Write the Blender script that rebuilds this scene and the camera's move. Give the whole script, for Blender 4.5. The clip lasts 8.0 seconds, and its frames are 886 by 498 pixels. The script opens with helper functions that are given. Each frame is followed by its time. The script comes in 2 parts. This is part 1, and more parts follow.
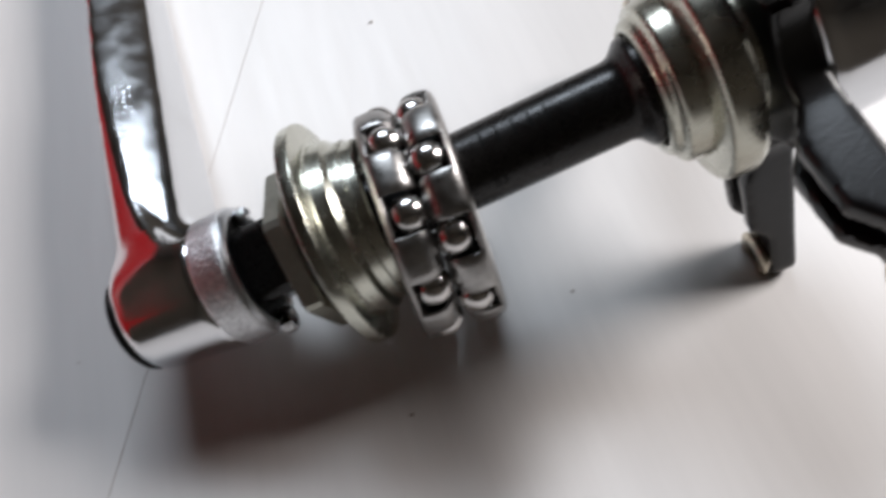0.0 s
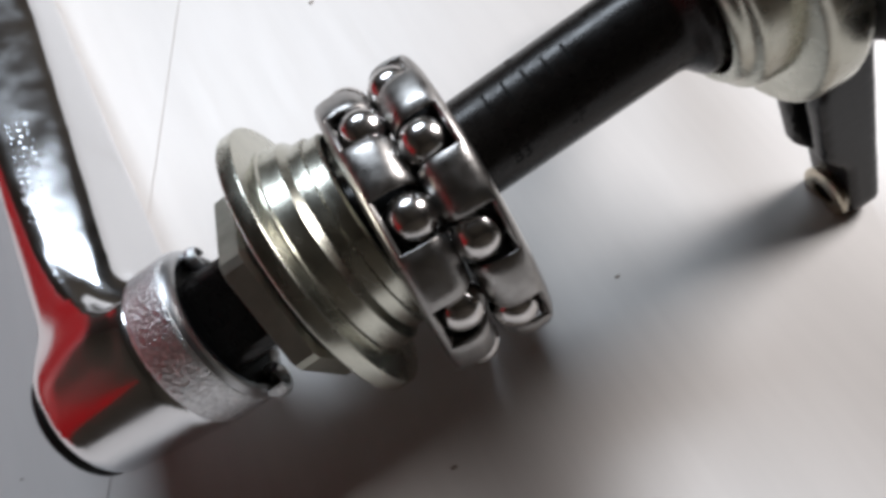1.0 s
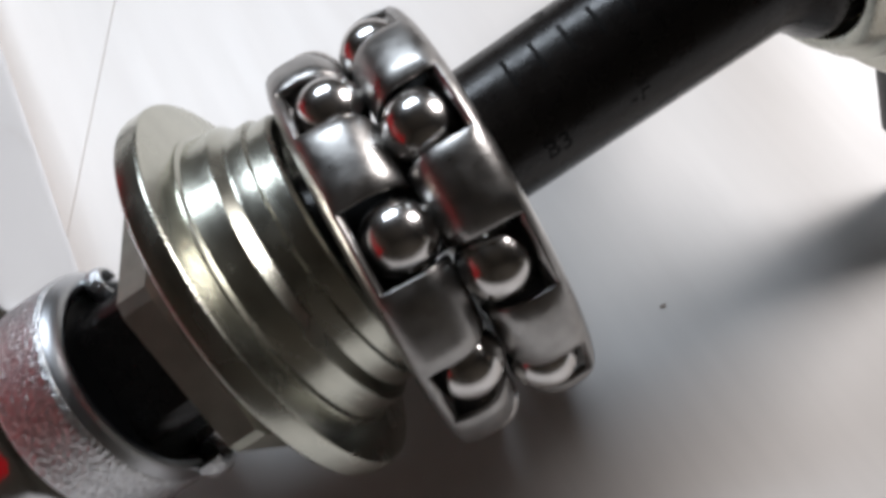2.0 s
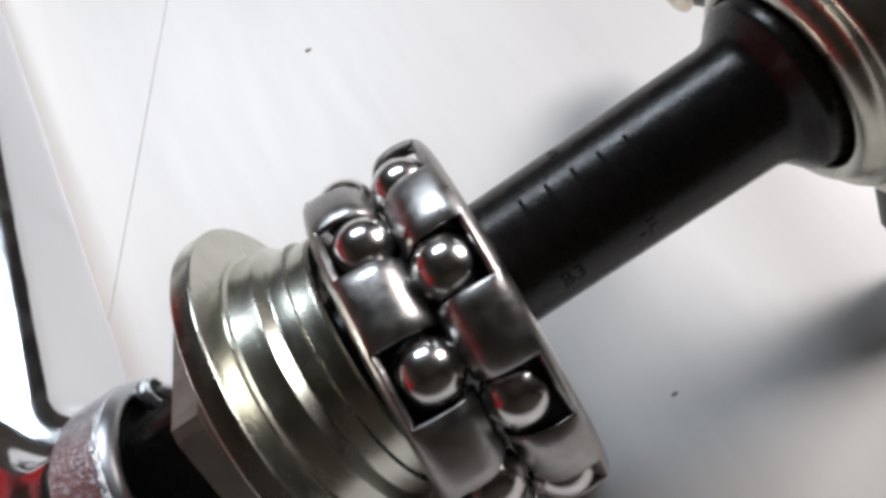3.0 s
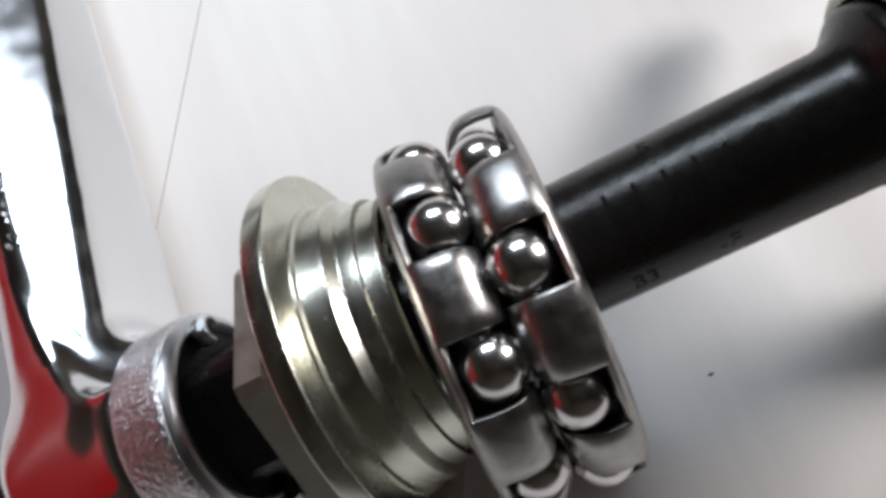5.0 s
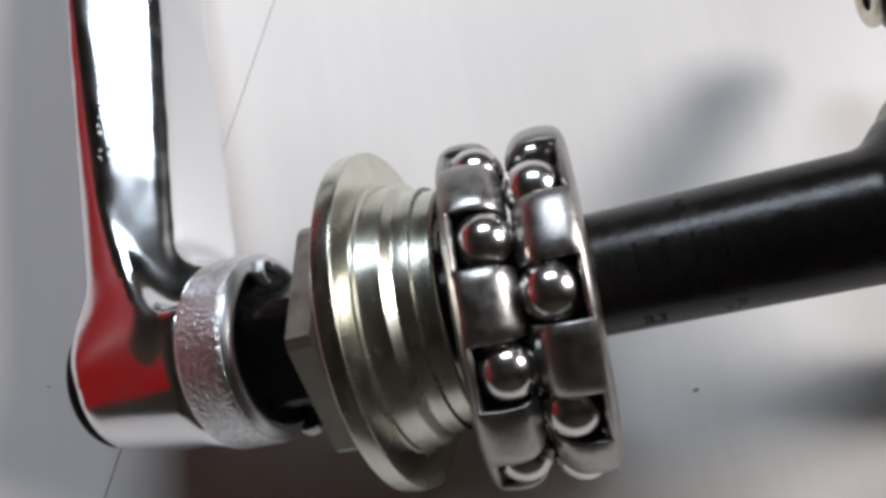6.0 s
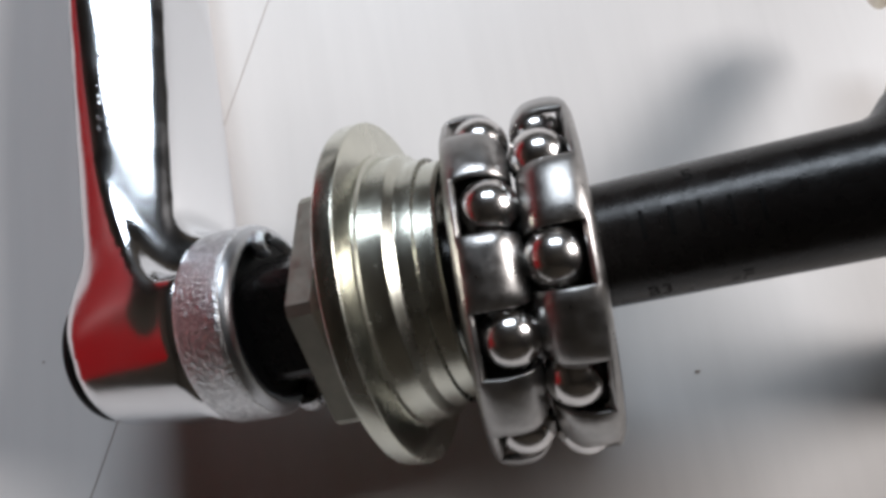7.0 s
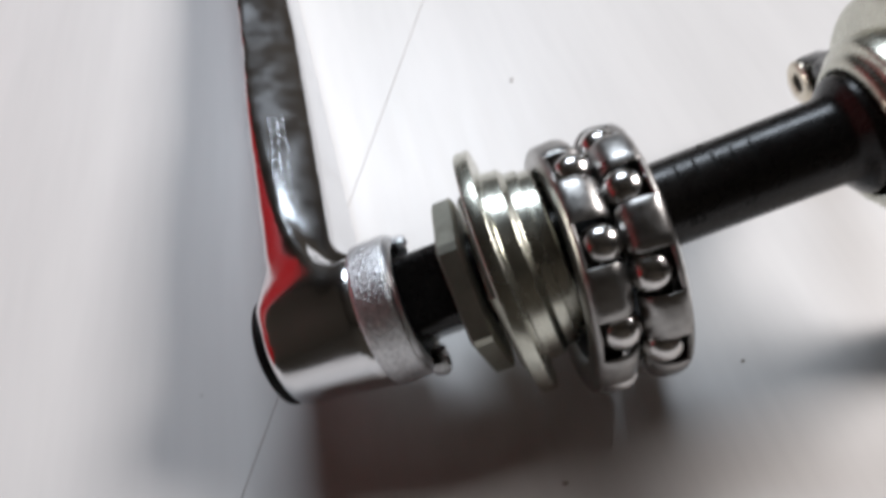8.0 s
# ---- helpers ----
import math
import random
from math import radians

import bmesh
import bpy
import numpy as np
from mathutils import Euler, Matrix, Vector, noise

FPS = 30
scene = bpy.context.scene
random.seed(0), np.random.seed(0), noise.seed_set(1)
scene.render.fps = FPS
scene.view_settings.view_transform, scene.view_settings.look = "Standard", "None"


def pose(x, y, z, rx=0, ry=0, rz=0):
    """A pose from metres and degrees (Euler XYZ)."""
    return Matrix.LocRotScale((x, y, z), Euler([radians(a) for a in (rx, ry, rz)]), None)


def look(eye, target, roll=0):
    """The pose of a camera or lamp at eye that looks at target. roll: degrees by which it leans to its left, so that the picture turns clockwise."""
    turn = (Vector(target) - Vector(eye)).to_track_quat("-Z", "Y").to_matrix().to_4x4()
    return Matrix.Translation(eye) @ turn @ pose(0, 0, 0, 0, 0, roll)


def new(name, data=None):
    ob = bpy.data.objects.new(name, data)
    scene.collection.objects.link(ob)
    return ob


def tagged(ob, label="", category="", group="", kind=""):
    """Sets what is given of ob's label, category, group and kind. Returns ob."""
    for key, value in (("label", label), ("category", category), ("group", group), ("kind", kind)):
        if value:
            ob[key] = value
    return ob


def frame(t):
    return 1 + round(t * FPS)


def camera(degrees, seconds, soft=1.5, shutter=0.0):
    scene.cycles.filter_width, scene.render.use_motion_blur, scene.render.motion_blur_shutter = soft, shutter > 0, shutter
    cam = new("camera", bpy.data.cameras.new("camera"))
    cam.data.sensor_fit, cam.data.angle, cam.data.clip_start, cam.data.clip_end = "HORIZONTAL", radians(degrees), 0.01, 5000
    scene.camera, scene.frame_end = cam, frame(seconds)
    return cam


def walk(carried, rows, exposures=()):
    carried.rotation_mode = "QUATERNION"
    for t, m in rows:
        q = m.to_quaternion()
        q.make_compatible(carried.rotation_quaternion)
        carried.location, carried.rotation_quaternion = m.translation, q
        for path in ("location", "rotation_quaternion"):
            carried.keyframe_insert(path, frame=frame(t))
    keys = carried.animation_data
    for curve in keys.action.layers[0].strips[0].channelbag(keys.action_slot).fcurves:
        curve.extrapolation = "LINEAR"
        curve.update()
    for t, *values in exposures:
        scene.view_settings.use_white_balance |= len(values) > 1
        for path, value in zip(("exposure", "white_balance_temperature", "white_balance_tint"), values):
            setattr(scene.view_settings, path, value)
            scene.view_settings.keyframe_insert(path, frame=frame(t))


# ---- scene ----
# ---- camera: seconds, eye in centimetres, turn in degrees ----
CM = 0.01
cam = camera(65.7, 8.0, soft=3.6, shutter=0.4)
PATH = [
    (0, -1.623, -6.146, 12.483, 28.01, 2.08, -17.64),
    (0.3, -2.196, -5.969, 12.349, 26.69, 3.90, -19.55),
    (0.5, -2.150, -5.563, 12.130, 27.29, 5.31, -22.52),
    (1, -1.754, -4.642, 10.252, 27.16, 5.07, -27.65),
    (1.5, -1.972, -3.547, 8.607, 26.46, 4.31, -26.96),
    (2, -1.353, -3.303, 8.224, 26.87, 4.09, -27.42),
    (2.2, -1.219, -2.960, 8.528, 27.57, 4.64, -28.18),
    (3.3, -1.063, -2.762, 9.126, 28.74, 5.23, -27.09),
    (3.5, -1.018, -2.782, 9.026, 28.74, 5.12, -27.18),
    (4, -1.197, -2.509, 8.906, 28.41, 4.64, -26.90),
    (4.5, -1.274, -2.683, 8.770, 26.61, 4.02, -26.55),
    (4.7, -1.264, -2.290, 9.006, 23.76, 4.12, -24.74),
    (5.8, -1.159, -1.374, 10.182, 13.89, 2.07, -10.73),
    (6, -1.269, -1.184, 10.416, 13.37, 1.97, -9.28),
    (6.5, -1.352, -1.406, 10.216, 14.20, 1.62, -8.79),
    (7, -1.380, -1.478, 10.255, 13.47, 1.59, -8.69),
    (7.2, -1.519, -1.554, 10.311, 15.94, 2.09, -9.78),
    (7.5, -2.551, -2.954, 10.499, 22.92, 2.52, -11.49),
    (7.7, -3.231, -4.435, 10.755, 27.19, 2.86, -11.26),
    (8, -3.680, -6.027, 11.243, 36.82, 3.28, -12.02),
]
walk(cam, [(t, pose(x * CM, y * CM, z * CM, rx, ry, rz)) for t, x, y, z, rx, ry, rz in PATH],
     exposures=((0, -0.02), (2, -0.05), (4.5, -0.05), (6, -0.17), (7, -0.17), (8, -0.01)))

# ---- light ----
world = bpy.data.worlds.new("world")
scene.world = world
world.use_nodes = True
world.node_tree.nodes["Background"].inputs["Color"].default_value = (0.75, 0.78, 0.85, 1)
world.node_tree.nodes["Background"].inputs["Strength"].default_value = 0.2


def area_lamp(name, eye, target, sx, sy, watts, colour, label):
    data = bpy.data.lights.new(name, "AREA")
    data.shape, data.size, data.size_y, data.energy, data.color = "RECTANGLE", sx, sy, watts, colour
    ob = new(name, data)
    ob.matrix_world = look(eye, target)
    return tagged(ob, label, "light")


area_lamp("window_light", (0.05, 1.41, 1.42), (0, 0, 0.02), 1.0, 0.46, 22.0, (0.80, 0.89, 1.0), "cool daylight from a tall window")
area_lamp("ceiling_light", (1.56, 0.42, 1.13), (0, 0, 0.02), 0.64, 0.64, 42.0, (1.0, 0.95, 0.94), "warm light of a square ceiling lamp")


# ---- materials ----
def material(name, colour, rough=0.4, metal=0.0, coat=0.0, gloss=0.5, grain=0.0, grain_size=300.0, bump=0.0, bump_size=800.0, stretch=(1, 1, 1), rough_var=0.0, stain=0.0, stain_size=40.0):
    m = bpy.data.materials.new(name)
    m.use_nodes = True
    nt = m.node_tree
    b = nt.nodes["Principled BSDF"]
    b.inputs["Base Color"].default_value = (*colour, 1)
    b.inputs["Roughness"].default_value = rough
    b.inputs["Metallic"].default_value = metal
    b.inputs["Coat Weight"].default_value = coat
    b.inputs["Specular IOR Level"].default_value = gloss
    co = nt.nodes.new("ShaderNodeTexCoord")
    mp = nt.nodes.new("ShaderNodeMapping")
    mp.inputs["Scale"].default_value = stretch
    nt.links.new(co.outputs["Object"], mp.inputs["Vector"])

    def noise_tex(size, detail=4):
        n = nt.nodes.new("ShaderNodeTexNoise")
        n.inputs["Scale"].default_value, n.inputs["Detail"].default_value = size, detail
        nt.links.new(mp.outputs["Vector"], n.inputs["Vector"])
        return n

    def spread(src, lo, hi):
        r = nt.nodes.new("ShaderNodeMapRange")
        r.inputs["From Min"].default_value, r.inputs["From Max"].default_value = 0.3, 0.7
        r.inputs["To Min"].default_value, r.inputs["To Max"].default_value = lo, hi
        nt.links.new(src.outputs["Fac"], r.inputs["Value"])
        return r

    last = None
    for amount, size in ((grain, grain_size), (stain, stain_size)):
        if amount:
            v = spread(noise_tex(size), 1 - amount, 1 + amount)
            mix = nt.nodes.new("ShaderNodeMix")
            mix.data_type, mix.blend_type = "RGBA", "MULTIPLY"
            mix.inputs["Factor"].default_value = 1.0
            if last:
                nt.links.new(last, mix.inputs["A"])
            else:
                mix.inputs["A"].default_value = (*colour, 1)
            nt.links.new(v.outputs["Result"], mix.inputs["B"])
            last = mix.outputs["Result"]
    if last:
        nt.links.new(last, b.inputs["Base Color"])
    if rough_var:
        v = spread(noise_tex(grain_size * 0.7), max(0.0, rough - rough_var), rough + rough_var)
        nt.links.new(v.outputs["Result"], b.inputs["Roughness"])
    if bump:
        n = noise_tex(bump_size, 6)
        bp = nt.nodes.new("ShaderNodeBump")
        bp.inputs["Strength"].default_value, bp.inputs["Distance"].default_value = bump, 0.0003
        nt.links.new(n.outputs["Fac"], bp.inputs["Height"])
        nt.links.new(bp.outputs["Normal"], b.inputs["Normal"])
    return m


FLOOR = material("white_laminate", (0.765, 0.75, 0.735), 0.38, grain=0.014, grain_size=160, stretch=(3.0, 0.25, 1), bump=0.012, bump_size=300, rough_var=0.03, stain=0.045, stain_size=16)
JOINT = material("joint_dirt", (0.42, 0.34, 0.28), 0.8)
SPECK = material("speck_dirt", (0.32, 0.27, 0.24), 0.8)
BALL = material("ball_steel", (0.71, 0.69, 0.675), 0.21, 1.0, rough_var=0.04, grain_size=500)
CAGE = material("cage_steel", (0.385, 0.375, 0.365), 0.34, 1.0, grain=0.08, grain_size=900, rough_var=0.07, bump=0.05, bump_size=2500, stain=0.06, stain_size=200)
ZINC = material("yellow_zinc", (0.61, 0.61, 0.535), 0.25, 1.0, grain=0.06, grain_size=350, rough_var=0.05, bump=0.02, bump_size=900, stain=0.08, stain_size=60, stretch=(2.5, 1, 1))
NUTM = material("nut_zinc", (0.43, 0.43, 0.37), 0.46, 1.0, grain=0.08, grain_size=700, rough_var=0.08, bump=0.10, bump_size=1800, stain=0.08, stain_size=150)
BLACK = material("blackened_steel", (0.011, 0.0095, 0.009), 0.27, 0.0, gloss=0.32, grain=0.2, grain_size=700, bump=0.10, bump_size=1200, rough_var=0.06)
CHROME = material("polished_alloy", (0.82, 0.83, 0.85), 0.15, 1.0, rough_var=0.05, grain_size=300, bump=0.05, bump_size=110)
SHOULDER = material("turned_alloy", (0.55, 0.56, 0.58), 0.34, 1.0, rough_var=0.05, grain_size=400, bump=0.04, bump_size=300)
BLAST = material("blasted_alloy", (0.84, 0.85, 0.87), 0.30, 1.0, grain=0.22, grain_size=1600, bump=1.0, bump_size=1900)
SPIDER = material("matt_black_alloy", (0.012, 0.012, 0.013), 0.30, 0.0, gloss=0.55, grain=0.15, grain_size=500, bump=0.12, bump_size=1500)
GREYCUP = material("grey_zinc", (0.52, 0.51, 0.44), 0.28, 1.0, grain=0.06, grain_size=500, rough_var=0.05, stain=0.08, stain_size=120)
BOLT = material("bolt_silver", (0.62, 0.56, 0.46), 0.28, 1.0, grain=0.1, grain_size=600)
# near-black: shade put into hollows as colour, also the black dust cap
HOLE = material("shade_and_cap_black", (0.006, 0.006, 0.006), 0.55, gloss=0.2)
RED = material("red_lacquer", (0.24, 0.003, 0.005), 0.45, gloss=0.25, grain=0.05, grain_size=30)
WALL = material("wall_paint", (0.078, 0.064, 0.048), 0.9, grain=0.03, grain_size=6)


# ---- mesh helpers (centimetres in, metres out) ----
def link_mesh(name, verts, faces, mat, parent=None, label="", smooth=True, angle=35):
    me = bpy.data.meshes.new(name)
    me.from_pydata([tuple(float(c) * CM for c in v) for v in verts], [], [tuple(int(i) for i in f) for f in faces])
    bm = bmesh.new()
    bm.from_mesh(me)
    bmesh.ops.recalc_face_normals(bm, faces=bm.faces)
    for f in bm.faces:
        f.smooth = smooth
    if smooth:
        for e in bm.edges:
            if len(e.link_faces) == 2 and e.calc_face_angle(0) > radians(angle):
                e.smooth = False
    bm.to_mesh(me)
    bm.free()
    me.materials.append(mat)
    ob = new(name, me)
    if parent:
        ob.parent = parent
    if label:
        ob["label"] = label
    return ob


def thing(name, m, label, category, group=""):
    ob = new(name)
    ob.empty_display_size = 0.01
    ob.matrix_world = m
    return tagged(ob, label, category, group)


def lathe(profile, n=96):
    """Rings round x from rows of (x, r); the ends close."""
    verts, faces = [], []
    for x, r in profile:
        for k in range(n):
            a = 2 * math.pi * k / n
            verts.append((x, r * math.cos(a), r * math.sin(a)))
    for j in range(len(profile) - 1):
        for k in range(n):
            a, b = j * n + k, j * n + (k + 1) % n
            faces.append((a, b, b + n, a + n))
    for j in (0, len(profile) - 1):
        if profile[j][1] > 1e-6:
            faces.append(tuple(j * n + k for k in range(n)))
    return verts, faces


def ring(profile, n=96):
    """A closed profile of (x, r) swept round x."""
    verts, faces = lathe(profile, n)
    faces = faces[: (len(profile) - 1) * n]
    last = (len(profile) - 1) * n
    for k in range(n):
        faces.append((last + k, last + (k + 1) % n, (k + 1) % n, k))
    return verts, faces


def rounded(profile, cut=0.03, steps=3):
    """Rounds the inner corners of an open profile."""
    out = [profile[0]]
    for p, q, r in zip(profile, profile[1:], profile[2:]):
        p, q, r = Vector(p), Vector(q), Vector(r)
        a, b = p - q, r - q
        c = min(cut, a.length * 0.45, b.length * 0.45)
        s, e = q + a.normalized() * c, q + b.normalized() * c
        for k in range(steps + 1):
            t = k / steps
            out.append(tuple((1 - t) ** 2 * s + 2 * t * (1 - t) * q + t * t * e))
    return out + [profile[-1]]


def surface(field, lo, hi, h):
    """The zero surface of field(x, y, z) by surface nets, drawn onto it afterwards."""
    ax = [np.arange(lo[i], hi[i] + h, h) for i in range(3)]
    gx, gy, gz = np.meshgrid(*ax, indexing="ij")
    v = field(gx, gy, gz)
    inside = v < 0
    total = np.zeros(tuple(s - 1 for s in v.shape) + (3,))
    count = np.zeros(tuple(s - 1 for s in v.shape))
    quads = []
    n0, n1, n2 = (s - 1 for s in v.shape)
    for axis in range(3):
        sl0, sl1 = [slice(None)] * 3, [slice(None)] * 3
        sl0[axis], sl1[axis] = slice(0, -1), slice(1, None)
        a, b = v[tuple(sl0)], v[tuple(sl1)]
        idx = np.argwhere(inside[tuple(sl0)] != inside[tuple(sl1)])
        va, vb = a[tuple(idx.T)], b[tuple(idx.T)]
        t = va / (va - vb)
        p = idx.astype(float)
        p[:, axis] += t
        o1, o2 = [i for i in range(3) if i != axis]
        cells = []
        for d1, d2 in ((-1, -1), (0, -1), (0, 0), (-1, 0)):
            c = idx.copy()
            c[:, o1] += d1
            c[:, o2] += d2
            c = np.clip(c, 0, [n0 - 1, n1 - 1, n2 - 1])
            np.add.at(total, tuple(c.T), p)
            np.add.at(count, tuple(c.T), 1)
            cells.append(c)
        quads.append(np.stack(cells, 1))
    live = count > 0
    number = np.full(count.shape, -1)
    number[live] = np.arange(live.sum())
    pts = total[live] / count[live][:, None] * h + np.array(lo)
    for _ in range(4):
        e = 1e-3
        x, y, z = pts.T
        f = field(x, y, z)
        g = np.stack([field(x + e, y, z) - field(x - e, y, z), field(x, y + e, z) - field(x, y - e, z), field(x, y, z + e) - field(x, y, z - e)], 1) / (2 * e)
        step = (f / np.maximum((g * g).sum(1), 0.05))[:, None] * g
        pts = pts - np.clip(step, -h, h)
    q = np.concatenate(quads)
    faces = number[q[..., 0], q[..., 1], q[..., 2]]
    return pts.tolist(), [f for f in faces.tolist() if len(set(f)) == 4]


def smin(a, b, k):
    h = np.clip(0.5 + 0.5 * (b - a) / k, 0, 1)
    return b * (1 - h) + a * h - k * h * (1 - h)


def rbox(x, y, z, hx, hy, hz, r):
    qx, qy, qz = np.abs(x) - hx + r, np.abs(y) - hy + r, np.abs(z) - hz + r
    return np.sqrt(np.maximum(qx, 0) ** 2 + np.maximum(qy, 0) ** 2 + np.maximum(qz, 0) ** 2) + np.minimum(np.maximum(qx, np.maximum(qy, qz)), 0) - r


def box(cx, cy, cz, hx, hy, hz, bevel=0.05):
    """A box with bevelled edges."""
    bm = bmesh.new()
    bmesh.ops.create_cube(bm, size=2)
    bmesh.ops.scale(bm, vec=(hx, hy, hz), verts=bm.verts)
    if bevel:
        bmesh.ops.bevel(bm, geom=bm.edges[:], offset=bevel, segments=2, profile=0.5, affect="EDGES")
    bmesh.ops.translate(bm, vec=(cx, cy, cz), verts=bm.verts)
    bm.verts.index_update()
    out = [tuple(v.co) for v in bm.verts], [tuple(v.index for v in f.verts) for f in bm.faces]
    bm.free()
    return out


def turned(mesh, m):
    return [tuple(m @ Vector(v)) for v in mesh[0]], mesh[1]


def joined(*meshes):
    verts, faces = [], []
    for v, f in meshes:
        faces += [tuple(i + len(verts) for i in q) for q in f]
        verts += v
    return verts, faces


# the spindle's line: x along it, y level, z up across it
SLOPE = math.degrees(math.asin(0.2767))
AXIS = pose(0, 0, 2.928 * CM, 0, -SLOPE, 0)


def on_axis(s, y=0.0, u=0.0):
    return AXIS @ Matrix.Translation((s * CM, y * CM, u * CM))


# ---- the white tabletop: two sheets that meet in a joint ----
table = tagged(new("tabletop"), "white satin laminate tabletop with a fine joint", "tabletop", kind="structure")
JX, JY, JA = -4.573, 3.403, math.atan2(16.123, 6.956)
side = Matrix.Translation((JX, JY, 0)) @ Matrix.Rotation(JA, 4, "Z")
link_mesh("board", *turned(box(0, -40.009, -0.4, 75, 40, 0.4, 0), side), FLOOR, table, smooth=False)
link_mesh("board", *turned(box(0, 40.009, -0.4, 75, 40, 0.4, 0), side), FLOOR, table, smooth=False)
link_mesh("joint", *turned(box(0, 0, -0.5, 75, 0.2, 0.48, 0), side), JOINT, table, smooth=False)
link_mesh("base", *turned(box(0, 0, -38.0, 60, 60, 36.9, 0.5), side), WALL, table, "dark panelled base")

# ---- crank arm ----
crank = thing("crank_arm", AXIS, "polished alloy crank arm with a matt blasted boss rim", "crank")


def crank_field(x, y, z):
    # boss: a cone that narrows outwards, with rounded ends
    rad = np.sqrt(y * y + z * z)
    r_at = 1.185 + 0.115 * (x + 4.1)
    ends = np.abs(x + 4.98) - 0.87
    qx, qr = ends + 0.17, (rad - r_at) * 0.97 + 0.17
    boss = np.sqrt(np.maximum(qx, 0) ** 2 + np.maximum(qr, 0) ** 2) + np.minimum(np.maximum(qx, qr), 0) - 0.17
    # arm along +y, sinking a little
    zc = z + 0.02 * y
    xc = x + 5.14 + 0.06 * np.maximum(y - 1.0, 0)
    arm = rbox(xc, y - 9.1, zc, 0.58, 9.0, 1.0, 0.22)
    land = -0.30 * (xc + 0.10) + 0.954 * (zc - 1.0)
    arm = -smin(-arm, -land, 0.10)
    solid = smin(boss, arm, 0.45)
    # scoop along the inner top of the arm; its end curves round before the boss
    drop = 0.10 * np.minimum(y, 8.0) + 0.03 * np.maximum(y - 8.0, 0) - 0.17
    face = (xc + 0.14) * 0.46 + 0.25 * xc * xc + (z - 1.0 + drop) * 0.887
    wall = (y - 0.55 - 1.75 * np.clip((-4.45 - x), 0, 1) ** 1.6) * 0.8
    scoop = smin(face, wall, 0.30)
    return -smin(-solid, -scoop, 0.13)


link_mesh("arm", *surface(crank_field, (-7.4, -1.7, -1.8), (-3.5, 18.6, 1.6), 0.09), CHROME, crank, angle=80)
link_mesh("boss_rim", *ring(rounded([(-4.20, 1.0), (-4.20, 1.16), (-4.16, 1.185), (-3.66, 1.185), (-3.61, 1.165), (-3.61, 1.0), (-4.20, 1.0)], 0.02, 3)), BLAST, crank, "matt blasted alloy rim", angle=40)
link_mesh("shoulder", *ring(rounded([(-3.78, 0.85), (-3.78, 1.16), (-3.61, 1.16), (-3.54, 1.10), (-3.51, 1.05), (-3.52, 1.00), (-3.56, 0.97), (-3.64, 0.92), (-3.78, 0.85)], 0.04, 4)), SHOULDER, crank, "smooth polished alloy shoulder", angle=50)
# the shade in the square hole is put in as a near-black ring
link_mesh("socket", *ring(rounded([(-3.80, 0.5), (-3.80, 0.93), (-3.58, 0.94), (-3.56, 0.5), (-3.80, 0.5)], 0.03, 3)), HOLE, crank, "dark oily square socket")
for deg, r0, size in ((24, 0.92, 0.9), (207, 1.02, 1.25)):
    # a curl of metal raised at a corner of the square hole
    curl = []
    for k in range(17):
        a = radians(-75 + 230 * k / 16)
        for j in range(10):
            b = 2 * math.pi * j / 10
            rr = (0.15 + 0.055 * math.cos(b)) * size
            curl.append((-3.47 + 0.11 * size * math.sin(b), r0 + rr * math.cos(a), rr * math.sin(a)))
    quads = [(k * 10 + j, k * 10 + (j + 1) % 10, k * 10 + 10 + (j + 1) % 10, k * 10 + 10 + j) for k in range(16) for j in range(10)]
    lip = link_mesh("lip", *turned((curl, quads + [tuple(range(10)), tuple(range(160, 170))]), Matrix.Rotation(radians(deg), 4, "X")), BLAST, crank, "curled lip of bright alloy")
    # solid dark plug: the shade inside the curl put in as colour
    link_mesh("notch", *turned(turned(lathe(rounded([(-0.10, 0.0), (-0.10, 0.10 * size), (0.005, 0.10 * size), (0.01, 0.0)], 0.01), 24), Matrix.Translation((-3.48, r0, 0))), Matrix.Rotation(radians(deg), 4, "X")), HOLE, lip)
EMB = random.Random(4)
for row in range(3):
    for k in range(15):
        yy = 2.7 + k * 0.155 + EMB.uniform(-0.03, 0.03)
        w, dx = EMB.uniform(0.012, 0.032), 0.30 + row * 0.12 + EMB.uniform(-0.02, 0.02)
        top = 1.178 - 0.10 * yy - 0.519 * (dx - 0.26) - 0.28 * (dx - 0.40) ** 2
        link_mesh("stamped_mark", *turned(box(0, 0, 0, w * 0.7, w, 0.010, 0.006), Matrix.Translation((-5.54 + dx - 0.06 * (yy - 1.0), yy, top)) @ Matrix.Rotation(radians(27.4), 4, "Y")), CHROME, crank)
link_mesh("dust_cap", *lathe(rounded([(-5.78, 0.86), (-5.86, 0.93), (-5.96, 0.92), (-6.00, 0.84), (-5.98, 0.0)], 0.03)), HOLE, crank, "black dust cap")

# ---- spindle ----
spindle = thing("spindle", AXIS, "blackened steel bottom bracket spindle with stamped marks", "spindle")
prof = [(-2.9, 0.0), (-2.9, 0.70), (-2.3, 0.72), (-2.2, 0.80), (-1.4, 0.80), (-1.1, 0.668), (3.05, 0.672), (3.17, 0.71), (3.27, 0.82), (3.34, 0.90), (3.40, 0.915), (4.4, 0.92), (4.5, 0.7), (6.5, 0.65), (6.5, 0.0)]
link_mesh("shaft", *lathe(rounded(prof, 0.10, 4)), BLACK, spindle).location = (0, 0.02 * CM, 0.01 * CM)


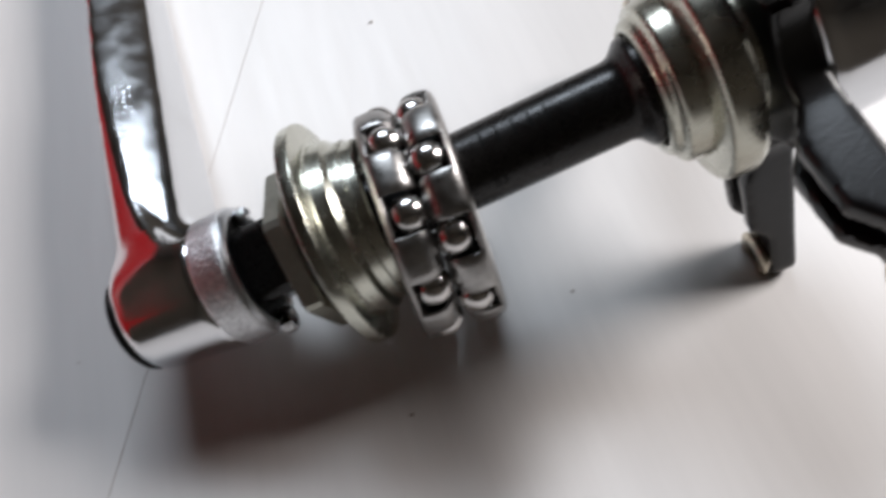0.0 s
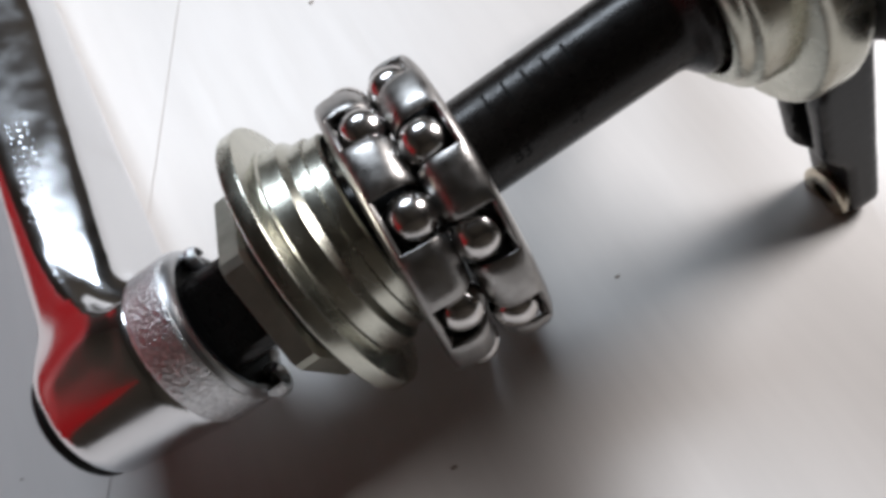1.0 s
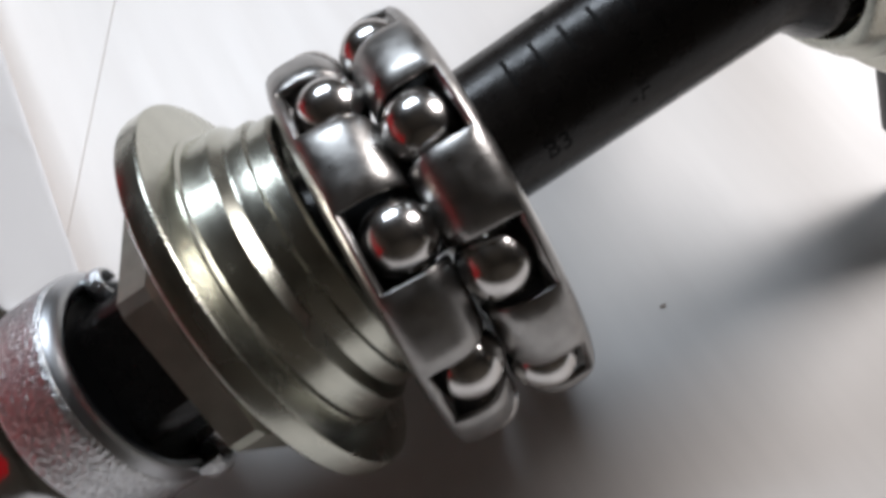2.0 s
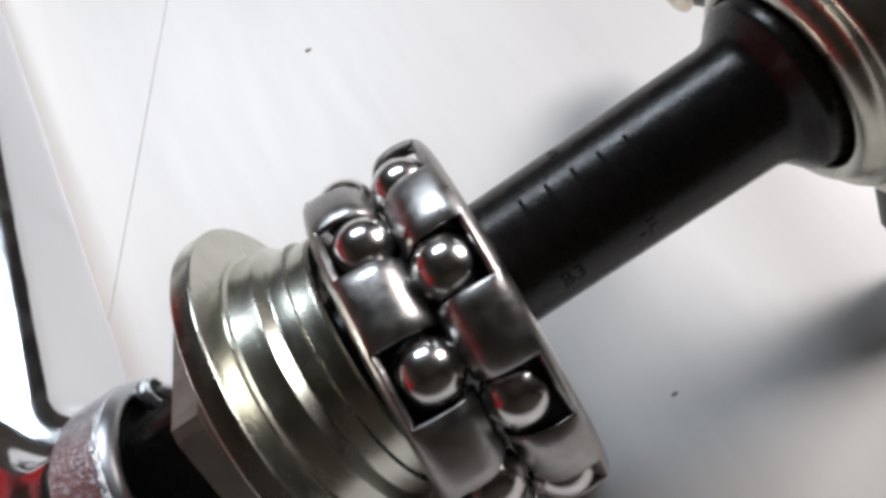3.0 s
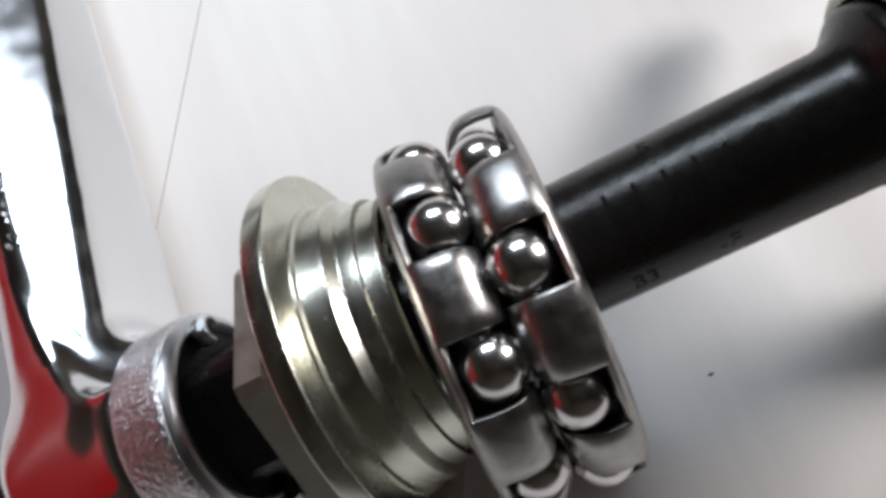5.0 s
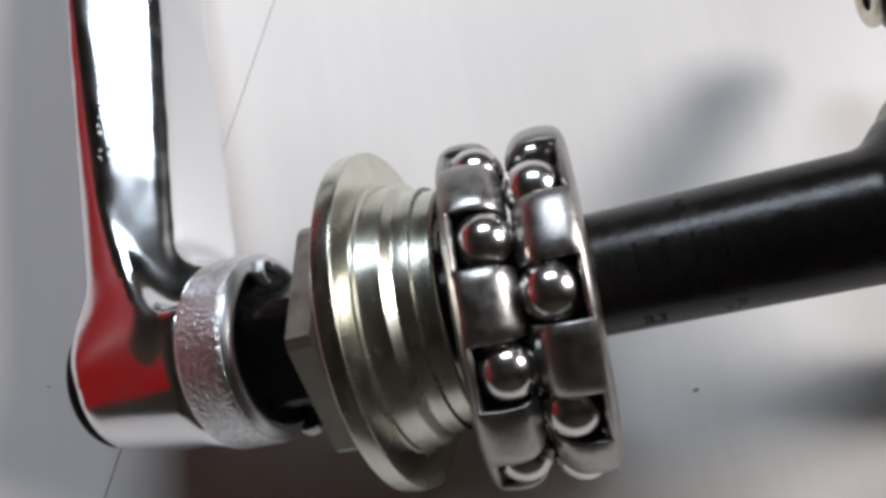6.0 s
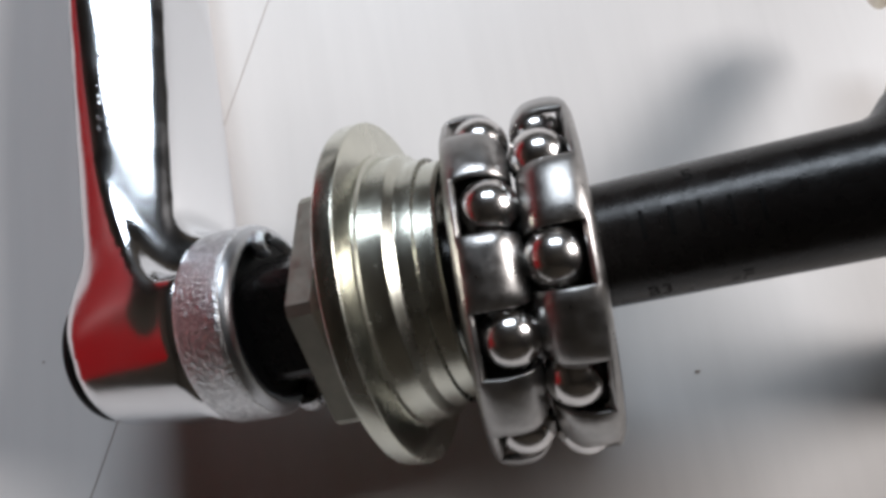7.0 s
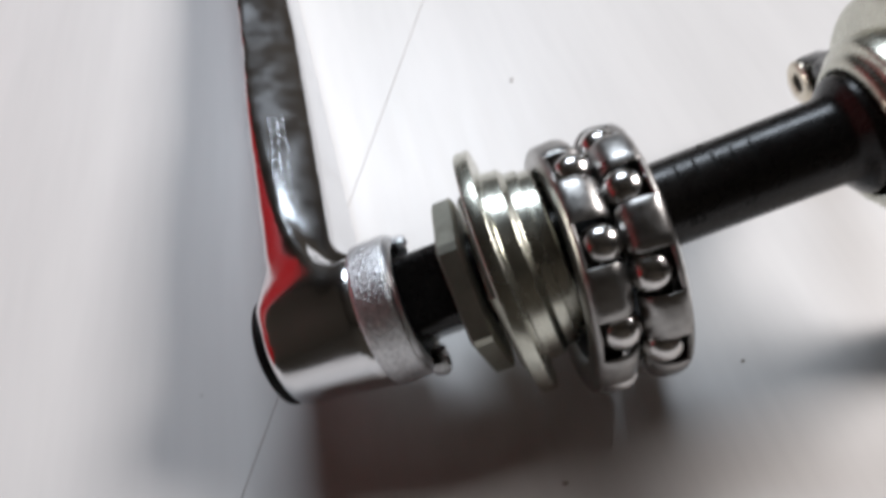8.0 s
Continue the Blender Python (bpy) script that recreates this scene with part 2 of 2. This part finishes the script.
def square_taper():
    verts, faces, n = [], [], 48
    for s, w in ((-5.2, 0.58), (-3.5, 0.66), (-3.0, 0.67), (-2.80, 0.66)):
        for k in range(n):
            a = 2 * math.pi * k / n
            c, d = math.cos(a), math.sin(a)
            r = min(w / max(abs(c), abs(d)), 0.83)
            verts.append((s, r * c, r * d))
    for j in range(3):
        for k in range(n):
            a, b = j * n + k, j * n + (k + 1) % n
            faces.append((a, b, b + n, a + n))
    faces += [tuple(range(n)), tuple(range(3 * n, 4 * n))]
    return verts, faces


link_mesh("taper", *turned(square_taper(), Matrix.Rotation(radians(25), 4, "X")), BLACK, spindle, "black square taper", angle=25)

# ---- cup with flange ----
CUP = on_axis(-1.89, 0.05, -0.17)
cup = thing("bearing_cup", CUP, "yellow-passivated steel bearing cup with a wide flange", "bearing cup")
prof = [(-0.23, 1.2), (-0.23, 1.98), (-0.21, 2.0), (-0.015, 2.0), (0.0, 1.985), (0.012, 1.62), (0.02, 1.2), (-0.23, 1.2)]
link_mesh("flange", *ring(rounded(prof, 0.008, 2), 128), ZINC, cup, angle=25)
prof = [(-0.10, 0.85), (-0.10, 1.62), (0.035, 1.62), (0.05, 1.57), (0.30, 1.545), (0.315, 1.53), (0.385, 1.445), (0.40, 1.435), (0.57, 1.43), (0.58, 1.375), (0.76, 1.37), (0.80, 1.33), (0.80, 1.18), (0.5, 1.0), (-0.10, 0.85)]
link_mesh("barrel", *ring(rounded(prof, 0.008, 2), 128), ZINC, cup, "stepped barrel with fine turning marks", angle=25)


def hexagon(s0, s1, r, hole, turn, bevel=0.05):
    verts, faces = [], []
    rows = ((s0, hole, 0), (s0, r - bevel * 2, 1), (s0 + bevel, r, 1), (s1 - bevel, r, 1), (s1, r - bevel * 2, 1), (s1, hole, 0))
    n = 72
    for s, rr, hexed in rows:
        for k in range(n):
            a = 2 * math.pi * k / n
            q = ((a - turn) % (math.pi / 3)) - math.pi / 6
            rad = rr * math.cos(math.pi / 6) / math.cos(q) if hexed else rr
            verts.append((s, rad * math.cos(a), rad * math.sin(a)))
    for j in range(len(rows)):
        for k in range(n):
            a, b = j * n + k, j * n + (k + 1) % n
            c = ((j + 1) % len(rows)) * n
            faces.append((a, b, c + (k + 1) % n, c + k))
    return verts, faces


link_mesh("hexagon", *hexagon(-0.38, -0.21, 1.62, 0.85, radians(75)), NUTM, cup, angle=20)

# ---- lock nut ----
nut = thing("lock_nut", on_axis(-2.58, -0.05, -0.10), "thin dull zinc-plated hexagonal lock nut", "nut")
link_mesh("thread", *ring([(-0.17, 0.70), (-0.17, 0.78), (0.17, 0.78), (0.17, 0.70)], 64), HOLE, nut, "dark oily thread")
link_mesh("ring", *hexagon(-0.19, 0.19, 1.47, 0.74, radians(97)), NUTM, nut, angle=20)


# ---- caged bearings ----
def cage_mesh(fingers):
    """A pressed ring whose fingers part the balls; fingers: their middle angles."""
    rim = [(0.22, 1.42), (0.35, 1.49), (0.42, 1.60), (0.435, 1.77), (0.425, 1.90), (0.39, 1.985), (0.335, 2.035)]
    claw = [(0.25, 2.065), (0.12, 2.075), (0.0, 2.065), (-0.09, 2.04), (-0.17, 1.98), (-0.235, 1.89), (-0.275, 1.78)]
    prof = rim + claw
    n, m = 360, len(prof)
    verts, faces = [], []
    for k in range(n):
        a = 2 * math.pi * k / n
        off = min(abs((a - c + math.pi) % (2 * math.pi) - math.pi) for c in fingers)
        lift = 0.035 * max(0.0, min(1.0, (math.degrees(off) - 6.0) / 4.5)) ** 2
        for j, (x, r) in enumerate(prof):
            r2 = r - (lift if j >= len(rim) else 0)
            verts.append((x, r2 * math.cos(a), r2 * math.sin(a)))
    for k in range(n):
        mid = 2 * math.pi * (k + 0.5) / n
        off = min(abs((mid - c + math.pi) % (2 * math.pi) - math.pi) for c in fingers)
        for j in range(m - 1):
            if j < len(rim) - 1 or math.degrees(off) < 10.6:
                a, b = k * m + j, ((k + 1) % n) * m + j
                faces.append((a, b, b + 1, a + 1))
    return verts, faces


def ball_mesh():
    bm = bmesh.new()
    bmesh.ops.create_uvsphere(bm, u_segments=40, v_segments=24, radius=0.3175)
    bm.verts.index_update()
    out = [tuple(v.co) for v in bm.verts], [tuple(v.index for v in f.verts) for f in bm.faces]
    bm.free()
    return out


BALL_MESH = ball_mesh()


def bearing(centre, axis, angles, label):
    """angles: of the balls, seen along the axis, from level towards -y, upwards."""
    ax = Vector(axis).normalized()
    up = (Vector((0, 0, 1)) - ax * ax.z).normalized()
    yy = up.cross(ax)
    m = Matrix((ax, yy, up)).transposed().to_4x4()
    m.translation = Vector(centre) * CM
    th = thing("caged_bearing", m, label, "bearing", "pair of caged bearings")
    a = [radians(v) for v in angles]
    mids = [(p + q) / 2 for p, q in zip(a, a[1:] + [a[0] + 2 * math.pi])]
    cage = link_mesh("cage", *cage_mesh(mids), CAGE, th, "pressed bright steel cage", angle=60)
    mod = cage.modifiers.new("thick", "SOLIDIFY")
    mod.thickness, mod.offset = 0.07 * CM, -1
    mod = cage.modifiers.new("edge", "BEVEL")
    mod.width, mod.segments, mod.limit_method, mod.angle_limit = 0.012 * CM, 2, "ANGLE", radians(50)
    # near-black liner stands in for the shade inside the cage
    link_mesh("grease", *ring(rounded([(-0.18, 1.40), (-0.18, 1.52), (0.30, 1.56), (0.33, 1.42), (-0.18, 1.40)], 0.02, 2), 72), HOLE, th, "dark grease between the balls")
    first = None
    for v in a:
        if first is None:
            first = link_mesh("ball", *BALL_MESH, BALL, th, angle=180)
            ob = first
        else:
            ob = new("ball", first.data)
            ob.parent = th
        ob.location = (0, 1.765 * math.cos(v) * CM, 1.765 * math.sin(v) * CM)
    return th


bearing((0.006, -0.055, 2.184), (0.9859, -0.0224, 0.1658), [3.0, 57.9, 95.0, 134.0, 173.5, 214.0, 252.0, 289.0, 326.0], "caged steel ball bearing hanging on the spindle")
bearing((-0.646, -0.068, 2.071), (-0.9945, 0.0082, -0.1041), [24.1, 63.9, 105.2, 141.1, 181.6, 222.1, 262.6, 303.1, 343.6], "caged steel ball bearing leaning on its twin")

# ---- fixed cup, right crank with its spider ----
fixed = thing("fixed_cup", AXIS, "grey zinc fixed bearing cup with a wide flange", "bearing cup")
prof = [(3.70, 0.94), (3.50, 0.96), (3.46, 1.00), (3.47, 1.08), (3.53, 1.14), (3.61, 1.18), (3.64, 1.24), (3.66, 1.30), (3.72, 1.33), (3.98, 1.36), (4.10, 1.36), (4.10, 1.0), (3.70, 0.94)]
link_mesh("barrel", *ring(rounded(prof, 0.03, 2)), GREYCUP, fixed, angle=30)
prof = [(4.02, 1.2), (4.02, 1.42), (4.06, 1.76), (4.12, 1.84), (4.50, 1.86), (4.60, 1.80), (4.62, 1.2), (4.02, 1.2)]
link_mesh("flange", *ring(rounded(prof, 0.03, 2)), GREYCUP, fixed, angle=30)

right = thing("chainset", AXIS, "matt black five-arm spider on a polished crank", "crank")
def spider_field(x, y, z):
    rad = np.sqrt(y * y + z * z)
    flat = rad - 1.6
    slot = np.full_like(rad, 9.0)
    for deg in SPIDER_ANGLES:
        c, q = math.cos(radians(deg)), math.sin(radians(deg))
        a, b = y * c + z * q, -y * q + z * c
        wide = 0.60 - 0.03 * np.clip(a, 0, 5)
        qa, qb = np.abs(a - 2.5) - 2.55 + 0.3, np.abs(b) - wide + 0.3
        arm = np.sqrt(np.maximum(qa, 0) ** 2 + np.maximum(qb, 0) ** 2) + np.minimum(np.maximum(qa, qb), 0) - 0.3
        flat = smin(flat, arm, 0.45)
        qs = np.abs(a - 3.0) - 0.75
        slot = np.minimum(slot, np.sqrt(np.maximum(qs, 0) ** 2 + b * b) - 0.20)
        notch = np.sqrt((a - 1.95) ** 2 + (b - 0.42) ** 2) - 0.17
        slot = np.minimum(slot, notch)
    mid = 5.28 - 0.03 * rad
    thick = np.maximum(x - mid, (mid - x) - 0.30 * np.clip((rad - 1.9) / 0.5, 0, 1) * np.clip((3.9 - rad) / 0.4, 0, 1)) - (0.34 - 0.02 * rad) + 0.08
    side = flat + 0.08
    solid = np.sqrt(np.maximum(thick, 0) ** 2 + np.maximum(side, 0) ** 2) + np.minimum(np.maximum(thick, side), 0) - 0.08
    return -smin(-solid, np.maximum(slot, x - mid + 0.02), 0.05)


SPIDER_ANGLES = (246, 321.5, 171, 100, 28)
link_mesh("spider", *surface(spider_field, (4.5, -5.8, -5.8), (6.1, 5.8, 5.8), 0.085), SPIDER, right, angle=50)
link_mesh("hub", *lathe(rounded([(4.66, 0.0), (4.66, 1.0), (4.75, 1.15), (5.0, 1.2), (5.2, 1.2)], 0.06)), GREYCUP, right, "bright spindle shoulder")
link_mesh("boss", *lathe(rounded([(5.5, 0.0), (5.5, 1.72), (5.7, 1.76), (7.2, 1.62), (7.4, 1.45), (7.42, 0)], 0.12)), CHROME, right, "polished alloy boss")
for k in SPIDER_ANGLES:
    m = Matrix.Rotation(radians(k), 4, "X") @ Matrix.Translation((4.84, 4.60, 0))
    bolt = link_mesh("bolt", *turned(ring(rounded([(-0.10, 0.20), (-0.14, 0.26), (-0.13, 0.40), (-0.08, 0.46), (-0.02, 0.46), (0.0, 0.40), (0.45, 0.36), (0.45, 0.2), (-0.10, 0.20)], 0.02), 40), m), BOLT, right, "silver chainring bolt")
    link_mesh("socket", *turned(lathe([(-0.05, 0.0), (-0.05, 0.21), (0.4, 0.21), (0.4, 0.0)], 24), m), HOLE, bolt)

# ---- what the polished metal mirrors ----
# unseen red block, added only so that the crank mirrors red
redbox = thing("red_reflection_block", pose(-0.40, 0.20, 0), "unseen red block added for its reflection in the polished metal", "box")
link_mesh("body", *box(0, 0, 8.5, 5, 34, 8.5, 0.4), RED, redbox)
# unseen room, added; its dark paint keeps bounced fill light low
for nm, c, h in (("wall_north", (0, 200, 87), (230, 3, 163)), ("wall_south", (0, -200, 87), (230, 3, 163)), ("wall_east", (230, 0, 87), (3, 197, 163)), ("wall_west", (-230, 0, 87), (3, 197, 163))):
    tagged(link_mesh(nm, *box(*c, *h, 0), WALL, smooth=False), "plain painted wall", "wall", kind="structure")
tagged(link_mesh("floor", *box(0, 0, -76, 227, 197, 1, 0), WALL, smooth=False), "unseen dark brown floor, added to cut bounced light", "floor", kind="structure")
tagged(link_mesh("ceiling", *box(0, 0, 253, 233, 203, 3, 0), WALL, smooth=False), "plain painted ceiling", "ceiling", kind="structure")

# ---- stamped marks on the spindle, dirt on the floor ----
def stamp(text, s0, degrees, size, name="stamped_mark"):
    """Letters laid round the shaft: reading along it, their tops towards +y."""
    cu = bpy.data.curves.new("text", "FONT")
    cu.body, cu.size, cu.resolution_u = text, size, 3
    tmp = bpy.data.objects.new("text", cu)
    scene.collection.objects.link(tmp)
    me = bpy.data.meshes.new_from_object(tmp.evaluated_get(bpy.context.evaluated_depsgraph_get()))
    verts, faces = [tuple(v.co) for v in me.vertices], [tuple(p.vertices) for p in me.polygons]
    bpy.data.objects.remove(tmp)
    bpy.data.curves.remove(cu)
    bpy.data.meshes.remove(me)
    wrap(name, verts, faces, s0, degrees)


def wrap(name, verts, faces, s0, degrees):
    out = []
    for x, y, _ in verts:
        a = radians(degrees) - y / 0.671
        out.append((s0 + x, 0.6725 * math.cos(a) + 0.02, 0.6725 * math.sin(a) + 0.01))
    link_mesh(name, out, faces, STAMP, spindle, "dark stamped mark")


STAMP = material("stamped_groove", (0.004, 0.004, 0.004), 0.6, gloss=0.12)
stamp("S", 1.29, 58, 0.26)
stamp("B3", 0.74, 164, 0.25)
stamp("-F", 1.55, 166, 0.27)
# the maker's name as plain upright strokes
for k in range(5):
    x0, h, w = 0.82 + k * 0.272, 0.30, 0.04
    strip = [(x0 + dx, (j / 6 - 0.5) * h, 0) for j in range(7) for dx in (0, w)]
    wrap("maker_mark", strip, [(2 * j, 2 * j + 1, 2 * j + 3, 2 * j + 2) for j in range(6)], 0.0, 91 + k)

specks = random.Random(9)
for x, y, r in ((2.10, -1.41, 0.035), (0.19, 7.06, 0.05), (-1.62, -2.77, 0.04), (-7.48, 0.21, 0.02)):
    bm = bmesh.new()
    bmesh.ops.create_icosphere(bm, subdivisions=2, radius=1)
    for v in bm.verts:
        v.co *= specks.uniform(0.8, 1.15)
        v.co = Vector((v.co.x * r * 1.4, v.co.y * r * 0.7, v.co.z * r * 0.35))
    bm.verts.index_update()
    th = link_mesh("speck", [(v.co.x + x, v.co.y + y, v.co.z + r * 0.2) for v in bm.verts], [tuple(v.index for v in f.verts) for f in bm.faces], SPECK)
    bm.free()
    tagged(th, "tiny dark crumb of dirt on the white tabletop", "dirt", "crumbs on the tabletop")
